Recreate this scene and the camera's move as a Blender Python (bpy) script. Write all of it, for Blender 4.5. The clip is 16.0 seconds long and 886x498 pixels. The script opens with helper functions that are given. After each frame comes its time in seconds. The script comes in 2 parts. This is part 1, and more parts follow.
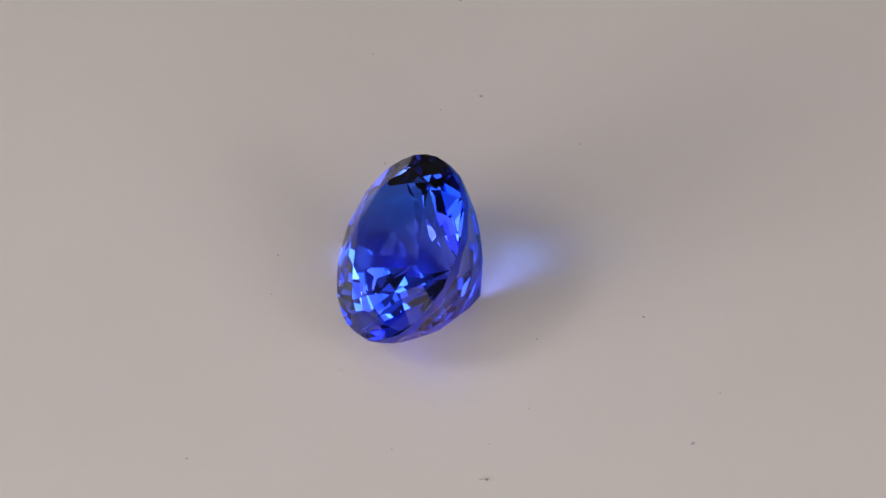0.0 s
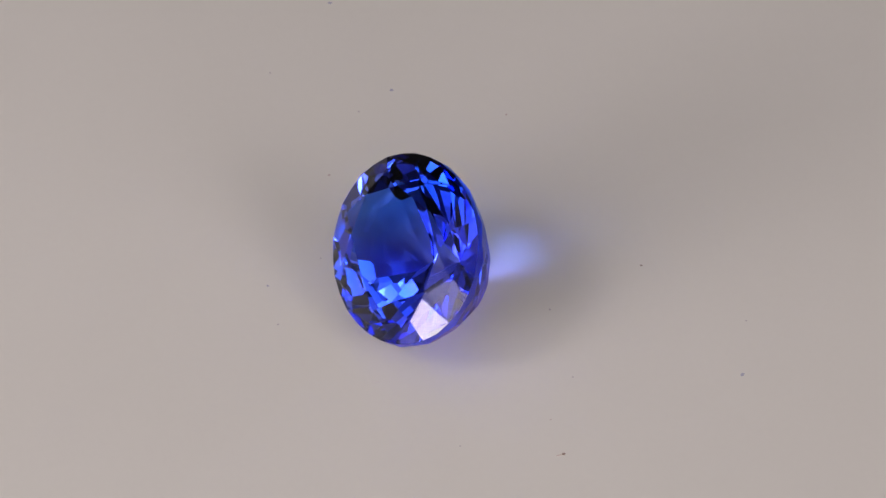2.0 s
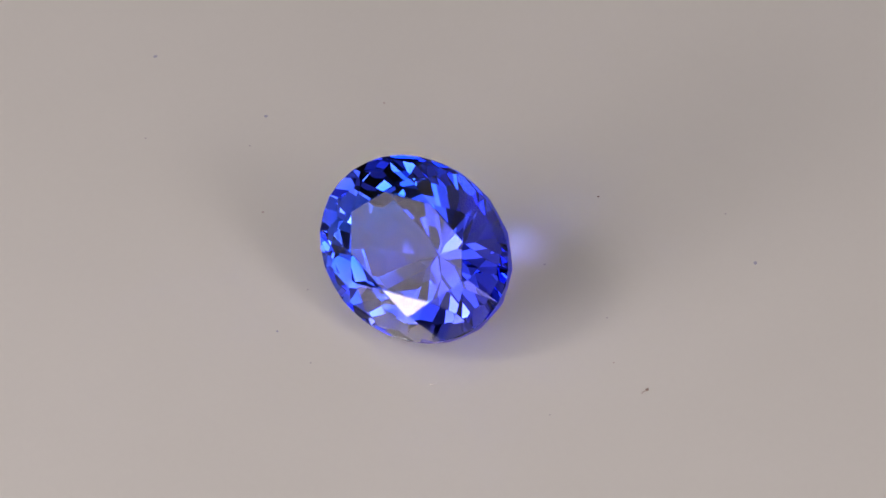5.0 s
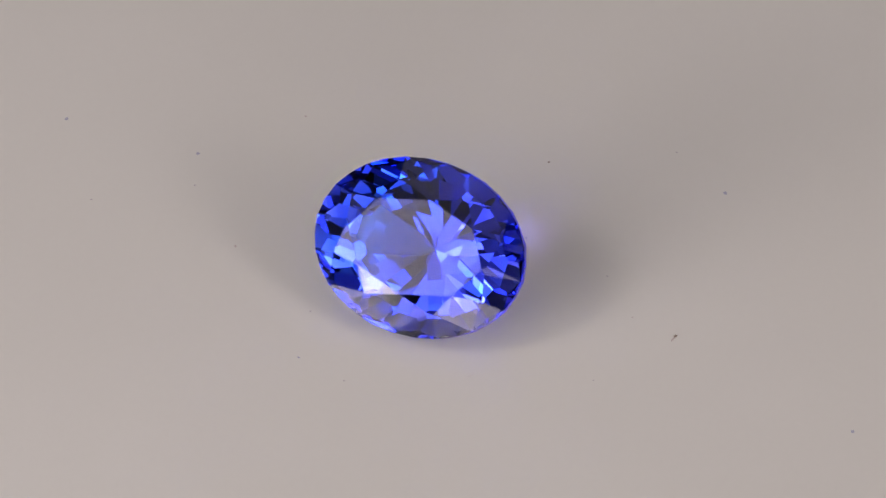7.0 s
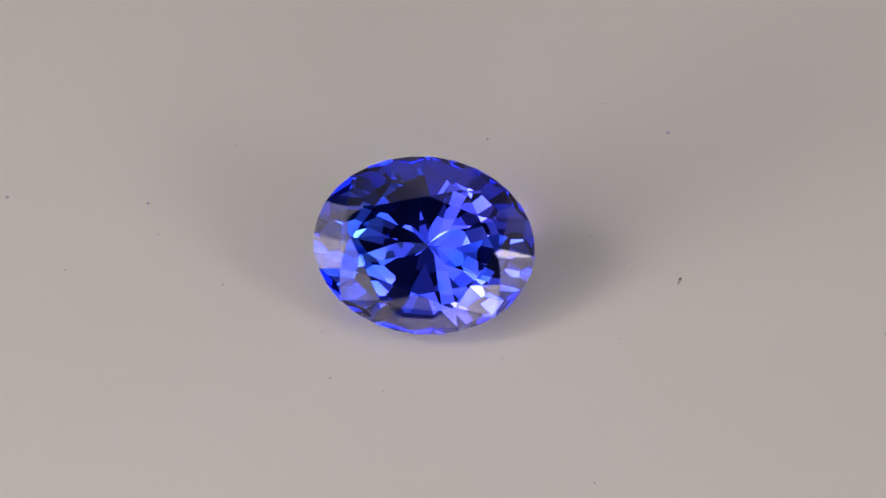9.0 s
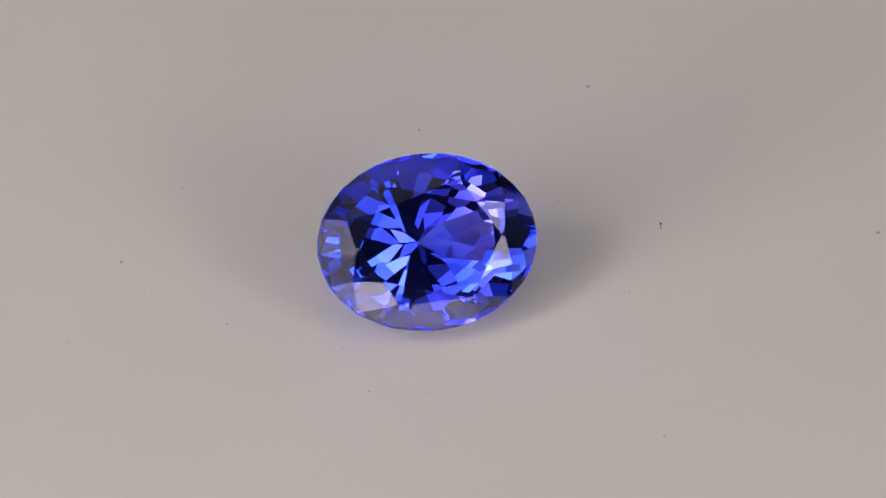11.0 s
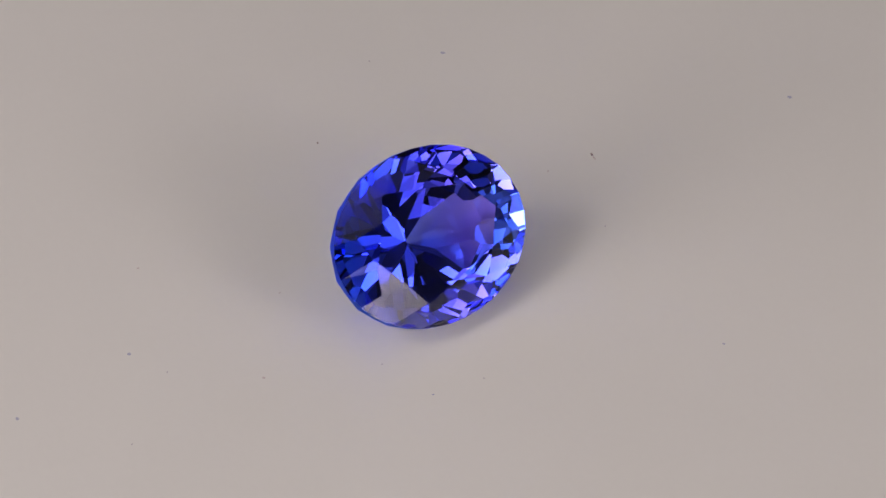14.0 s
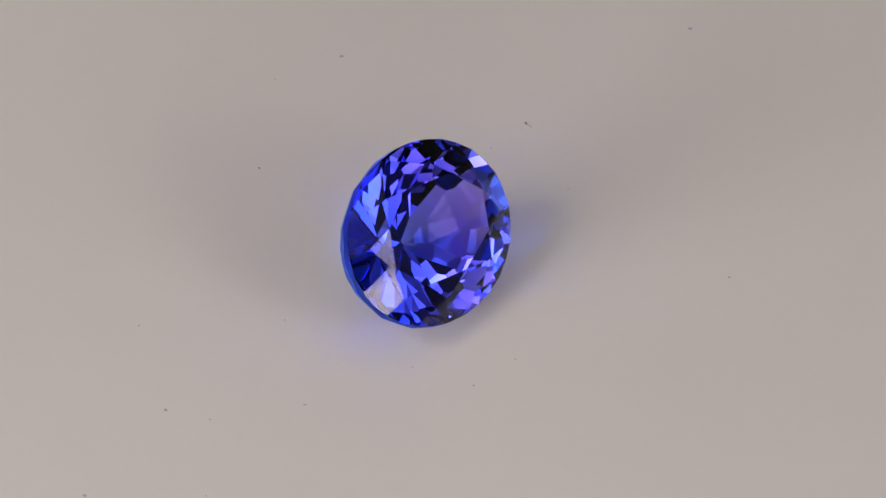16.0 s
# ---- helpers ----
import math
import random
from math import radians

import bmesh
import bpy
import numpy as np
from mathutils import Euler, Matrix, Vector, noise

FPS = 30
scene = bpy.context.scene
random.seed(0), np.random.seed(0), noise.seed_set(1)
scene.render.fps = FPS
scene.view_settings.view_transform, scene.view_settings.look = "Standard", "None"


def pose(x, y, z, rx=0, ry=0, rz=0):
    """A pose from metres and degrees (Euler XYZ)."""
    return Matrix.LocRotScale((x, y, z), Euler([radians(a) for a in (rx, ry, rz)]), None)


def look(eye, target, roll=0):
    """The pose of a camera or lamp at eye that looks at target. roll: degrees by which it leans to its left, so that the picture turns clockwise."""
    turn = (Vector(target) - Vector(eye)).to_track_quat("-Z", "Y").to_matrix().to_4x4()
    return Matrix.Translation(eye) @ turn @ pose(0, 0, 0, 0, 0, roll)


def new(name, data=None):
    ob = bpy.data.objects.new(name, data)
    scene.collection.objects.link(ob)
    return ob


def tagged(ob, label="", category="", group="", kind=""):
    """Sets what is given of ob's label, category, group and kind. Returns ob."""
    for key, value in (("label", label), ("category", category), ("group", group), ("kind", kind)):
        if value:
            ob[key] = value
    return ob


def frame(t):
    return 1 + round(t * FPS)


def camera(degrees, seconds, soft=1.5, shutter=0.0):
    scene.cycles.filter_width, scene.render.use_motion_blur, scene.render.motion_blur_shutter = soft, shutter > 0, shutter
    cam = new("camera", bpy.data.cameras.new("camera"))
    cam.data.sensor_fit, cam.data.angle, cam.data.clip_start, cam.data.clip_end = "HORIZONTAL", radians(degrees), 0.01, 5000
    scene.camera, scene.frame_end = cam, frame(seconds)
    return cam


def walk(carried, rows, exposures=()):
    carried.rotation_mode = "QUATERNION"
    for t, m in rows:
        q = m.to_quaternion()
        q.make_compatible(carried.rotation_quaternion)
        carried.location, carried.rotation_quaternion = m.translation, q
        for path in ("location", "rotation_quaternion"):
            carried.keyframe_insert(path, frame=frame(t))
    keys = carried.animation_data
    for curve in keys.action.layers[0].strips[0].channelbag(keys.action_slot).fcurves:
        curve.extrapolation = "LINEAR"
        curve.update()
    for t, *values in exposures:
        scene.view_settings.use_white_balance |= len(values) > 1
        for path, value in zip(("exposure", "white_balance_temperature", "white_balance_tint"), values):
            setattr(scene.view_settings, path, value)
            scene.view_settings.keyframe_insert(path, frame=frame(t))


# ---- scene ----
MM = 0.001

# ---- camera ----
# A long macro lens on a stand, 45 degrees above the plate; the picture is 40 mm wide at the turntable's axis.
DIST, ELEV = 650 * MM, 0.78148
FWD = Vector((0, math.cos(ELEV), -math.sin(ELEV)))
UP = Vector((0, math.sin(ELEV), math.cos(ELEV)))
AIM = Vector((1.454 * MM, 0, 0)) + UP * (2.036 * MM)
cam = camera(3.525, 16.0, 1.5)
STAND = look(AIM - FWD * DIST, AIM, 0.49)
walk(cam, [(0, STAND), (16, STAND)], [(0, 0.0), (16, 0.0)])


def theta(t):
    """The turntable's angle in degrees; its motor runs a little unevenly."""
    return math.degrees(0.150771 * t + 0.014746 * math.sin(math.pi * t / 16)
                        + 0.003841 * math.sin(math.pi * t / 8) + 0.002986 * math.sin(math.pi * t * 3 / 16))


# ---- light ----
world = bpy.data.worlds.new("studio")
scene.world = world
world.use_nodes = True
world.node_tree.nodes["Background"].inputs[0].default_value = (0.9, 0.95, 1.0, 1)
world.node_tree.nodes["Background"].inputs[1].default_value = 0.02


scene.cycles.blur_glossy = 0.0  # the stone throws sharp light patterns on the plate


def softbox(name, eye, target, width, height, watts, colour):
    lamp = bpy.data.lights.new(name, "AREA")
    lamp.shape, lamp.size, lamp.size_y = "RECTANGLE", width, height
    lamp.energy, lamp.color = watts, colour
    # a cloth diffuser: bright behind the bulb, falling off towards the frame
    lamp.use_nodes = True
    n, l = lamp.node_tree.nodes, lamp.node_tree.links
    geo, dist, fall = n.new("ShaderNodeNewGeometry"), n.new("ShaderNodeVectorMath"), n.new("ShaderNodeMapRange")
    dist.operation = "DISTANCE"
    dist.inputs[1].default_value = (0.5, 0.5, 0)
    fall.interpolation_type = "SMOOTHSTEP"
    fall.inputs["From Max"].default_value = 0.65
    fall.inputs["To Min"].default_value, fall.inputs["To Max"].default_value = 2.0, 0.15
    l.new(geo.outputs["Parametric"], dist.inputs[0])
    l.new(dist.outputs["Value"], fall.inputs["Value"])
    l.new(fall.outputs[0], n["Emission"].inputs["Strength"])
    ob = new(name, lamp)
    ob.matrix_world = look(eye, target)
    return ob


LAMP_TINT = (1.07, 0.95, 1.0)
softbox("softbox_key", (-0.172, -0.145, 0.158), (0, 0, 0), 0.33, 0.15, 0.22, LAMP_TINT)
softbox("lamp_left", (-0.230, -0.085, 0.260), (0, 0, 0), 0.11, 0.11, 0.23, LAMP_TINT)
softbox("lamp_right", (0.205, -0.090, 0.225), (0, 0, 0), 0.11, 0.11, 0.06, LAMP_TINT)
# added low left lamp, for the light pattern thrown beside the stone
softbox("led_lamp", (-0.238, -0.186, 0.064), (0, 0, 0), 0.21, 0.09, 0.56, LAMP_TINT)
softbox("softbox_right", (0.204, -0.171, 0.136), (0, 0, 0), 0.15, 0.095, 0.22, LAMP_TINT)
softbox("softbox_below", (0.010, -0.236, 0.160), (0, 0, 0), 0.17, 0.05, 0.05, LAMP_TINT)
# overhead fill, added to lift the plate's brightness; dim enough to leave facets clean
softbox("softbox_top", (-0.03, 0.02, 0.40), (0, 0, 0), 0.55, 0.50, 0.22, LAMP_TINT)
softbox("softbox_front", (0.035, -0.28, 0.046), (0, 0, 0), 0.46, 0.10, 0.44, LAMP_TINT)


# ---- materials ----
def material(name):
    mat = bpy.data.materials.new(name)
    mat.use_nodes = True
    return mat, mat.node_tree.nodes, mat.node_tree.links, mat.node_tree.nodes["Principled BSDF"]


def ceramic(name, a, b, rough):
    """Glazed white ceramic: faint clouds of tone, fine grain and a slightly uneven gloss."""
    mat, n, l, bsdf = material(name)
    co = n.new("ShaderNodeTexCoord")
    big, fine = n.new("ShaderNodeTexNoise"), n.new("ShaderNodeTexNoise")
    big.inputs["Scale"].default_value, big.inputs["Detail"].default_value = 55, 3
    fine.inputs["Scale"].default_value, fine.inputs["Detail"].default_value = 2600, 3
    mix, add = n.new("ShaderNodeMixRGB"), n.new("ShaderNodeMath")
    add.operation = "MULTIPLY_ADD"
    add.inputs[1].default_value = 0.25
    mix.inputs[1].default_value, mix.inputs[2].default_value = (*a, 1), (*b, 1)
    for tex in (big, fine):
        l.new(co.outputs["Object"], tex.inputs["Vector"])
    l.new(fine.outputs["Fac"], add.inputs[0])
    l.new(big.outputs["Fac"], add.inputs[2])
    l.new(add.outputs[0], mix.inputs[0])
    l.new(mix.outputs[0], bsdf.inputs["Base Color"])
    bsdf.inputs["Roughness"].default_value = rough
    bump = n.new("ShaderNodeBump")
    bump.inputs["Strength"].default_value, bump.inputs["Distance"].default_value = 0.02, 0.00002
    l.new(fine.outputs["Fac"], bump.inputs["Height"])
    l.new(bump.outputs["Normal"], bsdf.inputs["Normal"])
    return mat


def plain(name, colour, rough=0.6):
    mat, n, l, bsdf = material(name)
    co, tex, mix = n.new("ShaderNodeTexCoord"), n.new("ShaderNodeTexNoise"), n.new("ShaderNodeMixRGB")
    tex.inputs["Scale"].default_value, tex.inputs["Detail"].default_value = 900, 4
    mix.inputs[1].default_value = (*[c * 0.8 for c in colour], 1)
    mix.inputs[2].default_value = (*[min(1, c * 1.2) for c in colour], 1)
    l.new(co.outputs["Object"], tex.inputs["Vector"])
    l.new(tex.outputs["Fac"], mix.inputs[0])
    l.new(mix.outputs[0], bsdf.inputs["Base Color"])
    bsdf.inputs["Roughness"].default_value = rough
    return mat


def gem_material(name, rough=0.0, coloured=True):
    """Blue-violet crystal: pale where the stone is thin, violet and then blue towards its deep point, zoned from side to side."""
    mat, n, l, bsdf = material(name)
    n.remove(bsdf)
    glass = n.new("ShaderNodeBsdfGlass")
    glass.inputs["IOR"].default_value, glass.inputs["Roughness"].default_value = 1.69, rough
    glass.inputs["Color"].default_value = (0.97, 0.97, 1.0, 1)
    l.new(glass.outputs[0], n["Material Output"].inputs["Surface"])
    if not coloured:
        return mat
    co, sep, tex = n.new("ShaderNodeTexCoord"), n.new("ShaderNodeSeparateXYZ"), n.new("ShaderNodeTexNoise")
    zone, across, deep, add = n.new("ShaderNodeVectorMath"), n.new("ShaderNodeMapRange"), n.new("ShaderNodeMapRange"), n.new("ShaderNodeMath")
    blue, violet, mix = n.new("ShaderNodeValToRGB"), n.new("ShaderNodeValToRGB"), n.new("ShaderNodeMixRGB")
    tex.inputs["Scale"].default_value = 250
    zone.operation = "DOT_PRODUCT"
    zone.inputs[1].default_value = (0.85, -0.52, 0)
    across.inputs["From Min"].default_value, across.inputs["From Max"].default_value = -3.0 * MM, 3.0 * MM
    across.inputs["To Min"].default_value, across.inputs["To Max"].default_value = -0.22, 0.80
    deep.inputs["From Min"].default_value, deep.inputs["From Max"].default_value = -0.1 * MM, -3.0 * MM
    add.operation, add.use_clamp = "MULTIPLY_ADD", True
    add.inputs[1].default_value = 0.3
    for ramp, rim, core in ((blue.color_ramp, (0.23, 0.45, 1.0, 1), (0.04, 0.25, 1.0, 1)),
                            (violet.color_ramp, (0.84, 0.68, 1.0, 1), (0.40, 0.28, 1.0, 1))):
        ramp.elements[0].color, ramp.elements[1].color = rim, core
    l.new(co.outputs["Object"], tex.inputs["Vector"])
    l.new(co.outputs["Object"], sep.inputs[0])
    l.new(co.outputs["Object"], zone.inputs[0])
    l.new(zone.outputs["Value"], across.inputs["Value"])
    l.new(sep.outputs["Z"], deep.inputs["Value"])
    l.new(tex.outputs["Fac"], add.inputs[0])
    l.new(across.outputs[0], add.inputs[2])
    for ramp in (blue, violet):
        l.new(deep.outputs[0], ramp.inputs[0])
    l.new(add.outputs[0], mix.inputs[0])
    l.new(blue.outputs[0], mix.inputs[1])
    l.new(violet.outputs[0], mix.inputs[2])
    l.new(mix.outputs[0], glass.inputs["Color"])
    return mat


PLATE = ceramic("glazed_ceramic", (0.600, 0.597, 0.529), (0.660, 0.658, 0.588), 0.24)
CRYSTAL = gem_material("blue_violet_crystal")
CLEAR = gem_material("crystal_crown", coloured=False)
FROSTED = gem_material("bruted_crystal", 0.35)
DARK_CLOTH = plain("dark_studio_cloth", (0.06, 0.06, 0.065), 0.9)
SURROUND = plain("pale_surround_cloth", (0.29, 0.29, 0.30), 0.9)
RUST, BLUE_FLECK, TAN, GREY, LINT = (plain("rust_grain", (0.20, 0.15, 0.12)), plain("blue_fleck", (0.33, 0.34, 0.41)),
                                    plain("tan_fleck", (0.45, 0.39, 0.34)), plain("grey_fleck", (0.40, 0.38, 0.37)),
                                    plain("white_lint", (0.58, 0.55, 0.52)))


# ---- building ----
def part(name, bm, mat, parent=None, label=""):
    me = bpy.data.meshes.new(name)
    bm.normal_update()
    bm.to_mesh(me)
    bm.free()
    me.materials.append(mat)
    ob = new(name, me)
    ob.parent = parent
    return tagged(ob, label)


def lathe(profile, steps):
    """A solid turned round z from (radius, height) pairs, from the axis below to the axis above."""
    bm = bmesh.new()
    rings = []
    for r, z in profile:
        if r == 0:
            rings.append([bm.verts.new((0, 0, z))] * steps)
        else:
            rings.append([bm.verts.new((r * math.cos(2 * math.pi * k / steps), r * math.sin(2 * math.pi * k / steps), z)) for k in range(steps)])
    for lo, hi in zip(rings, rings[1:]):
        for k in range(steps):
            j = (k + 1) % steps
            bm.faces.new(dict.fromkeys((lo[k], lo[j], hi[j], hi[k])))
    return bm


# ---- studio: unseen cloth enclosure with a lens opening and a dark wall, added to shape the stone's reflections ----
def slab(size, centre):
    bm = bmesh.new()
    bmesh.ops.create_cube(bm, size=1)
    bmesh.ops.scale(bm, vec=size, verts=bm.verts)
    bmesh.ops.translate(bm, vec=centre, verts=bm.verts)
    return bm


for name, size, centre, cloth, words in (
        ("wall_west", (0.01, 1.1, 0.9), (-0.505, 0.05, 0.42), SURROUND, "added unseen pale grey cloth side wall for the stone to reflect"),
        ("wall_east", (0.01, 1.1, 0.9), (0.505, 0.05, 0.42), SURROUND, "added unseen pale grey cloth side wall for the stone to reflect"),
        ("wall_north", (1.0, 0.01, 0.9), (0, 0.595, 0.42), SURROUND, "added unseen pale grey cloth back wall for the stone to reflect"),
        ("ceiling", (1.02, 1.1, 0.01), (0, 0.05, 0.876), SURROUND, "added unseen pale grey cloth roof for the stone to reflect"),
        ("wall_south", (1.02, 0.01, 0.37), (0, -0.435, 0.155), SURROUND, "added unseen pale grey cloth front flap for the stone to reflect"),
        ("wall_south", (1.02, 0.01, 0.33), (0, -0.435, 0.715), SURROUND, "added unseen pale grey cloth front flap for the stone to reflect"),
        ("wall_south", (0.41, 0.01, 0.21), (-0.305, -0.435, 0.445), SURROUND, "added unseen pale grey cloth front flap for the stone to reflect"),
        ("wall_south", (0.41, 0.01, 0.21), (0.305, -0.435, 0.445), SURROUND, "added unseen pale grey cloth front flap for the stone to reflect"),
        ("wall_room", (3.0, 0.02, 2.0), (0, -1.5, 0.5), DARK_CLOTH, "added unseen dark wall behind the camera for the stone to reflect")):
    tagged(part(name, slab(size, centre), cloth), words, "wall" if "wall" in name else "ceiling", kind="structure")
top = part("ground", lathe([(0, -0.045), (1.4, -0.045), (1.4, -0.031), (1.398, -0.030), (0, -0.030)], 64), SURROUND)
tagged(top, "pale grey table top under the turntable", "table top", kind="structure")

# ---- turntable ----
turntable = tagged(new("turntable"), "round white glazed ceramic turntable plate turning slowly", "turntable")
part("plate", lathe([(0, -0.008), (0.088, -0.008), (0.0895, -0.0075), (0.090, -0.006), (0.090, -0.0015), (0.0896, -0.0004),
                     (0.0885, 0), (0.04, 0), (0, 0)], 128), PLATE, turntable)
part("turntable_base", lathe([(0, -0.030), (0.060, -0.030), (0.061, -0.028), (0.055, -0.010), (0.053, -0.0082), (0, -0.0082)], 96), DARK_CLOTH, turntable, "dark round motor base")

# ---- gemstone ----
A, B, HC, TS, GT = 4.991, 3.998, 0.88, 0.655, 0.29
TB = 0.85
STAR_TIPS = ((3.64, 1.39), (1.70, 2.64))  # beside the long ends, beside the flanks


# Pavilion tiers: facets, turn, a point of each (radius, depth in mm) and its fall in mm per radius.
PAVILION = ((16, 0.5, 1.0, 0.0, 8.1), (16, 0.0, 0.86, 1.123, 5.637), (8, 0.0, 0.62, 2.437, 4.136), (8, 0.5, 0.36, 3.506, 3.732))
dice = random.Random(260)


def crown():
    """Corners of the crown (table, star tips, girdle) and the slope of its eight main facets."""
    h0 = GT / 2

    def ring(r, z, n, squeeze=1.0):
        return [Vector((A * r * math.cos(2 * math.pi * k / n), B * r * squeeze * math.sin(2 * math.pi * k / n), z)) for k in range(n)]
    table, girdle = ring(TS, HC, 8, TB), ring(1, h0, 16)
    slopes = []
    for k in range(8):
        out = Vector((B * math.cos(math.pi * k / 4), A * math.sin(math.pi * k / 4), 0)).normalized()
        slopes.append((out, (HC - h0) / (out.dot(girdle[2 * k]) - out.dot(table[k]))))

    def height(k, p):
        out, fall = slopes[k % 8]
        return HC - fall * (out.dot(p) - out.dot(table[k % 8]))
    tips = []
    for k in range(8):
        x, y = STAR_TIPS[0 if k in (0, 3, 4, 7) else 1]
        p = Vector((x * (1 if k in (0, 1, 6, 7) else -1), y * (1 if k < 4 else -1), 0))
        p.z = min(height(k, p), height(k + 1, p))
        tips.append(p)
    mm = lambda row: [p * MM for p in row]
    return mm(table), mm(tips), mm(girdle), [Vector((-out.y, out.x, 0)) * MM for out, fall in slopes]


def cut(bm, p, q, r):
    """Grind one facet: everything outside the plane through p, q, r is taken off."""
    no = (q - p).cross(r - p).normalized()
    if no.dot(p - Vector((0, 0, -1.0 * MM))) < 0:
        no = -no
    got = bmesh.ops.bisect_plane(bm, geom=bm.verts[:] + bm.edges[:] + bm.faces[:], dist=1e-9, plane_co=p, plane_no=no, clear_outer=True)
    rim = [e for e in got["geom_cut"] if isinstance(e, bmesh.types.BMEdge) and e.is_valid and e.is_boundary]
    if len(rim) > 2:
        for f in bmesh.ops.contextual_create(bm, geom=rim)["faces"]:
            f.normal_update()
            if f.normal.dot(no) < 0:
                f.normal_flip()


def rough_stone(steps):
    """The elliptical cylinder from which the stone is ground."""
    bm = bmesh.new()
    ring = [(A * math.cos(2 * math.pi * k / steps) * MM, B * math.sin(2 * math.pi * k / steps) * MM) for k in range(steps)]
    lo = [bm.verts.new((x, y, -7 * MM)) for x, y in ring]
    hi = [bm.verts.new((x, y, 2 * MM)) for x, y in ring]
    for k in range(steps):
        j = (k + 1) % steps
        bm.faces.new((lo[k], lo[j], hi[j], hi[k]))
    bm.faces.new(hi)
    bm.faces.new(lo[::-1])
    return bm


def gemstone():
    T, S, U, along = crown()
    gem = tagged(new("gemstone"), "faceted oval blue-violet gemstone lying tilted on the white plate", "gemstone")
    stone = rough_stone(32)
    cut(stone, T[0], T[2], T[4])
    for k in range(8):
        j = (k + 1) % 8
        cut(stone, T[k], T[k] + along[k], U[2 * k])
        cut(stone, T[k], T[j], S[k])
        cut(stone, S[k], U[2 * k], U[2 * k + 1])
        cut(stone, S[k], U[2 * k + 1], U[2 * j])
    for tier, (count, off, r, d, slope) in enumerate(PAVILION):
        for k in range(count):
            f = 2 * math.pi * (k + off) / count
            tilt = slope * (1 + dice.uniform(-0.03, 0.03))
            p = Vector((A * r * math.cos(f), B * r * math.sin(f), -GT / 2 - d))
            side = Vector((-A * math.sin(f), B * math.cos(f), 0))
            down = Vector((-A * math.cos(f), -B * math.sin(f), -tilt))
            cut(stone, p * MM, (p + side) * MM, (p + down) * MM)
    stone.normal_update()
    for name, mat, words in (("table_facet", CLEAR, "flat polished top facet"), ("crown", CLEAR, ""),
                             ("girdle", FROSTED, "thin frosted edge"), ("pavilion", CRYSTAL, "")):
        bm = stone.copy()
        drop = []
        for f in bm.faces:
            z = f.normal.z
            zone = "table_facet" if z > 0.999 else "crown" if z > 0.01 else "girdle" if z > -0.01 else "pavilion"
            if zone != name:
                drop.append(f)
        bmesh.ops.delete(bm, geom=drop, context="FACES")
        part(name, bm, mat, gem, words)
    stone.free()
    return gem


gem = gemstone()
GEM_REST = pose(0, 0, 0, 0, 0, -82.683) @ pose(0, 0, 0, 45.428) @ pose(0, 0, 0, 0, 0, -2.327)
lowest = min((GEM_REST @ v.co).z for ob in gem.children for v in ob.data.vertices)
GEM_REST = Matrix.Translation((-0.400 * MM, -0.706 * MM, 0.01 * MM - lowest)) @ GEM_REST


# ---- marks and dust on the plate ----
def blob(rx, ry, rz, wobble, seed):
    """A small flat uneven grain, its underside at z = 0."""
    bm = bmesh.new()
    bmesh.ops.create_icosphere(bm, subdivisions=2, radius=1)
    for v in bm.verts:
        k = 1 + wobble * noise.noise(v.co * 1.7 + Vector((seed, 0, 0)))
        v.co = Vector((v.co.x * rx * k, v.co.y * ry * k, max(v.co.z, -0.3) * rz * k + rz * 0.3)) * MM
    return bm


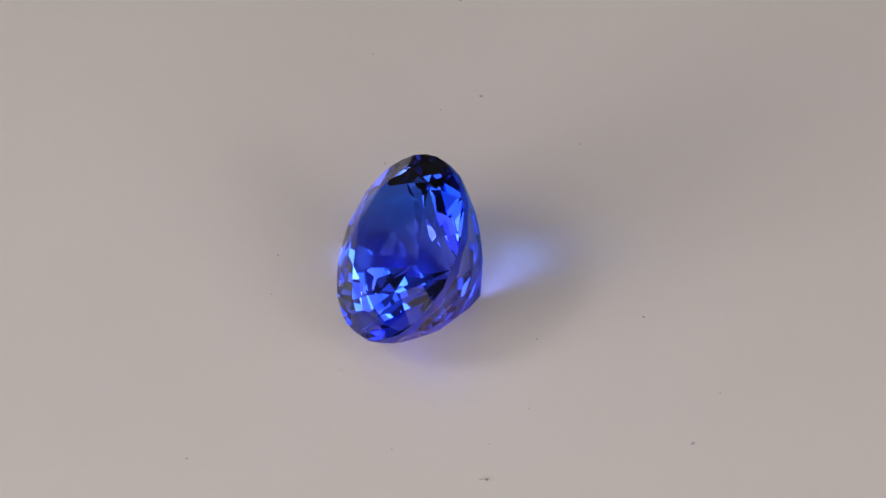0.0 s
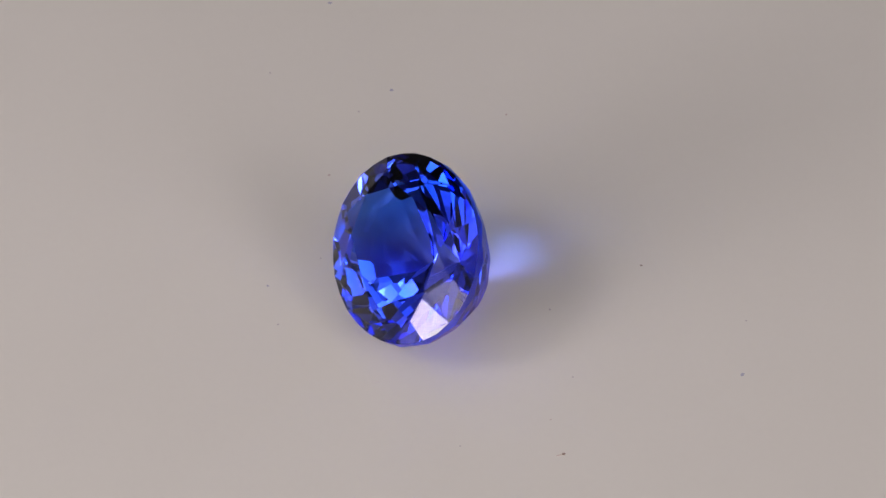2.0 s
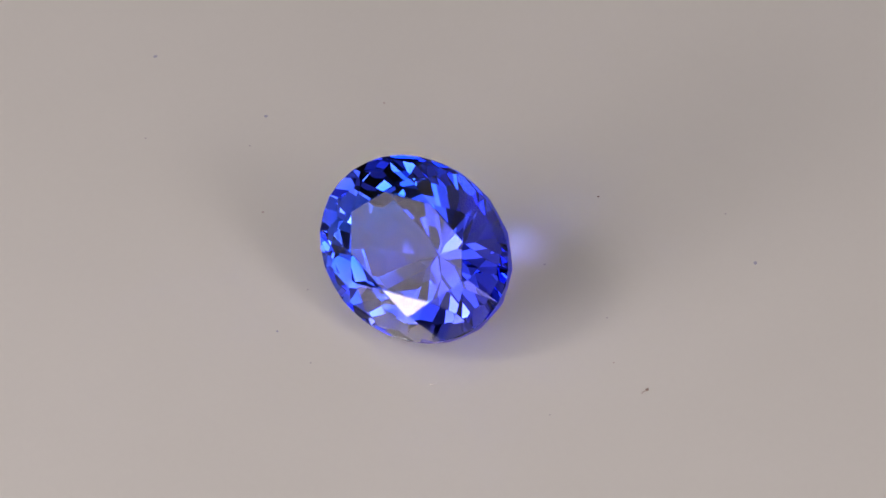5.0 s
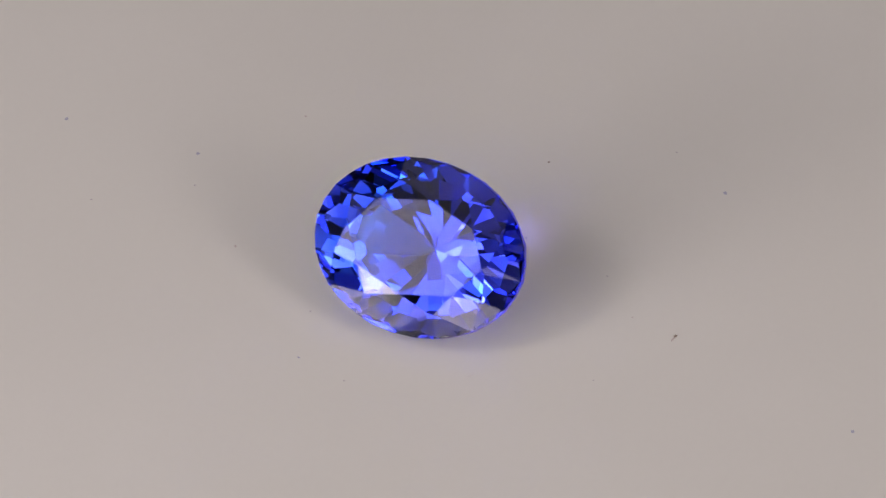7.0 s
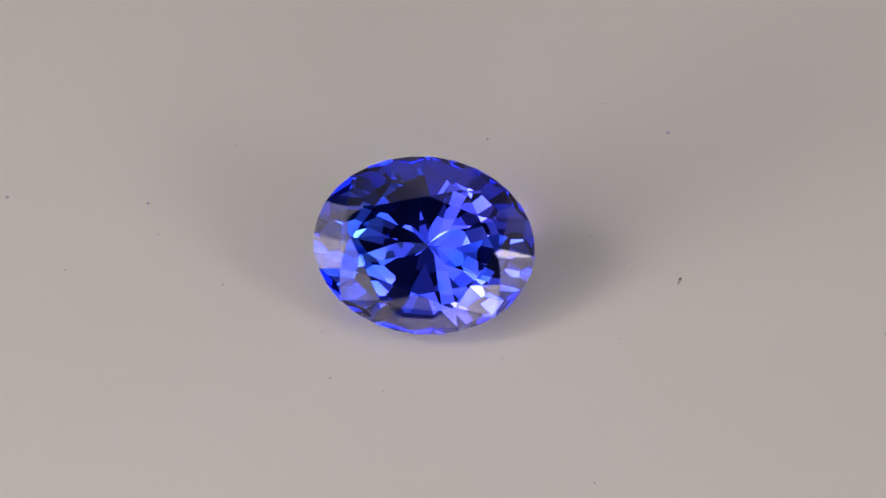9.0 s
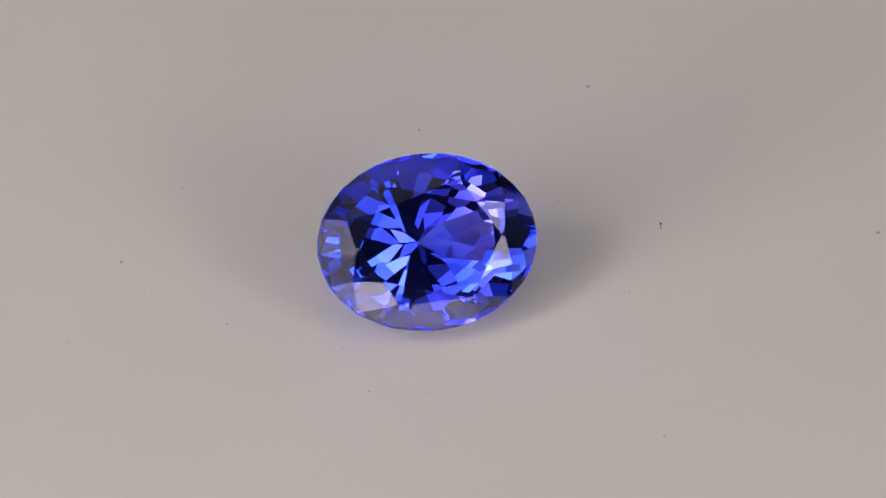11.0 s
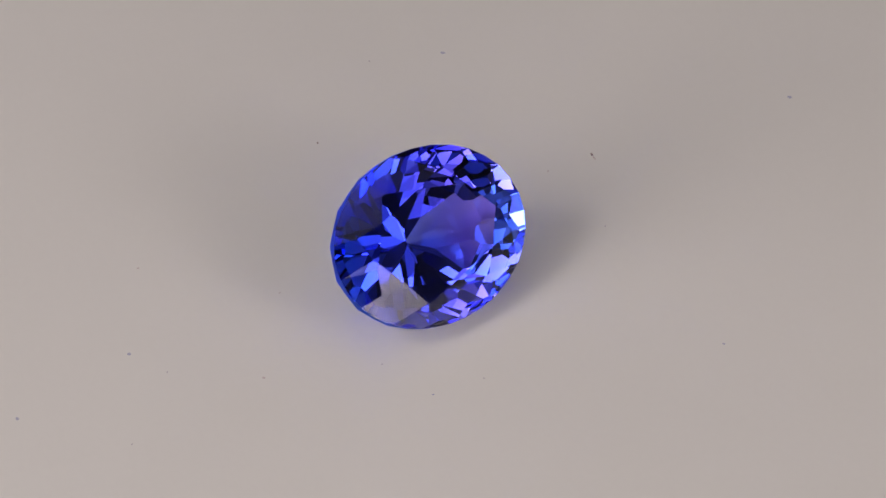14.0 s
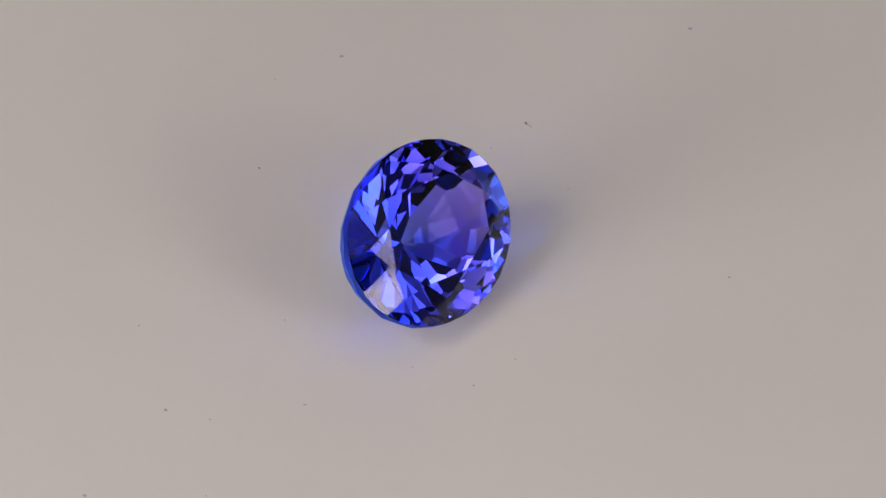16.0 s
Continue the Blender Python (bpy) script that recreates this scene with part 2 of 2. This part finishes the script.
def flecks():
    rows = [(3.15, 12.85, 0.10, 0.08, BLUE_FLECK), (7.67, 9.76, 0.07, 0.05, TAN), (10.52, -1.35, 0.07, 0.045, RUST),
            (5.71, -2.81, 0.055, 0.05, GREY), (5.37, -7.20, 0.05, 0.04, GREY), (-6.28, -0.10, 0.05, 0.045, GREY),
            (-6.00, 2.40, 0.07, 0.05, BLUE_FLECK), (3.60, -9.45, 0.05, 0.04, TAN), (12.70, -9.30, 0.11, 0.08, BLUE_FLECK),
            (1.28, 11.95, 0.05, 0.04, GREY), (-1.23, 8.40, 0.08, 0.06, TAN), (3.05, 5.05, 0.05, 0.04, TAN),
            (2.15, 19.20, 0.10, 0.08, BLUE_FLECK), (-0.76, -9.84, 0.04, 0.04, GREY), (-1.84, 15.58, 0.05, 0.04, GREY),
            (-9.91, -10.51, 0.07, 0.05, BLUE_FLECK), (-3.19, 3.38, 0.05, 0.04, GREY), (2.11, -21.48, 0.11, 0.08, BLUE_FLECK),
            (13.94, -6.12, 0.05, 0.04, GREY)]
    for k, (x, y, rx, ry, mat) in enumerate(rows):
        ob = part("fleck", blob(rx, ry, 0.003, 0.5, k * 3.1), mat, turntable)
        ob.location = (x * MM, y * MM, 0)
        ob.rotation_euler = (0, 0, k * 1.3)


flecks()
grain = tagged(part("dust_grain", blob(0.075, 0.055, 0.07, 0.8, 5.0), RUST), "tiny dark brown grain of dust on the plate", "dust")
tail = part("tail", blob(0.16, 0.035, 0.025, 0.6, 9.0), TAN, grain, "pale brown splinter end")
tail.location = (-0.20 * MM, 0.01 * MM, 0)
GRAIN_REST = pose(3.49 * MM, -11.71 * MM, 0, 0, 0, 0)


def lint():
    """A short curled white fibre lying on the plate."""
    bm = bmesh.new()
    pts = [Vector((0.22 * (k / 8 - 0.5) * 2, 0.07 * (k / 8 - 0.4) ** 2 * 4, 0.014)) * MM for k in range(9)]
    rings = [[bm.verts.new(p + Vector((0, math.cos(a), math.sin(a))) * 0.012 * MM) for a in (0.5, 1.75, 3.0, 4.26, 5.5)] for p in pts]
    for lo, hi in zip(rings, rings[1:]):
        for k in range(5):
            bm.faces.new((lo[k], lo[(k + 1) % 5], hi[(k + 1) % 5], hi[k]))
    bm.faces.new(rings[0][::-1])
    bm.faces.new(rings[-1])
    return bm


fibre = tagged(part("lint_fibre", lint(), LINT), "short curled white fibre of lint on the plate", "lint")
FIBRE_REST = pose(-3.20 * MM, -4.90 * MM, 0, 0, 0, -35)


def motions():
    times = [k * 0.5 for k in range(33)]
    walk(turntable, [(t, pose(0, 0, 0, 0, 0, theta(t))) for t in times])
    walk(gem, [(t, pose(0, 0, 0, 0, 0, theta(t)) @ GEM_REST) for t in times])
    walk(grain, [(t, pose(0, 0, 0, 0, 0, theta(t)) @ GRAIN_REST) for t in times])
    walk(fibre, [(t, pose(0, 0, 0, 0, 0, theta(t)) @ FIBRE_REST) for t in times])


motions()
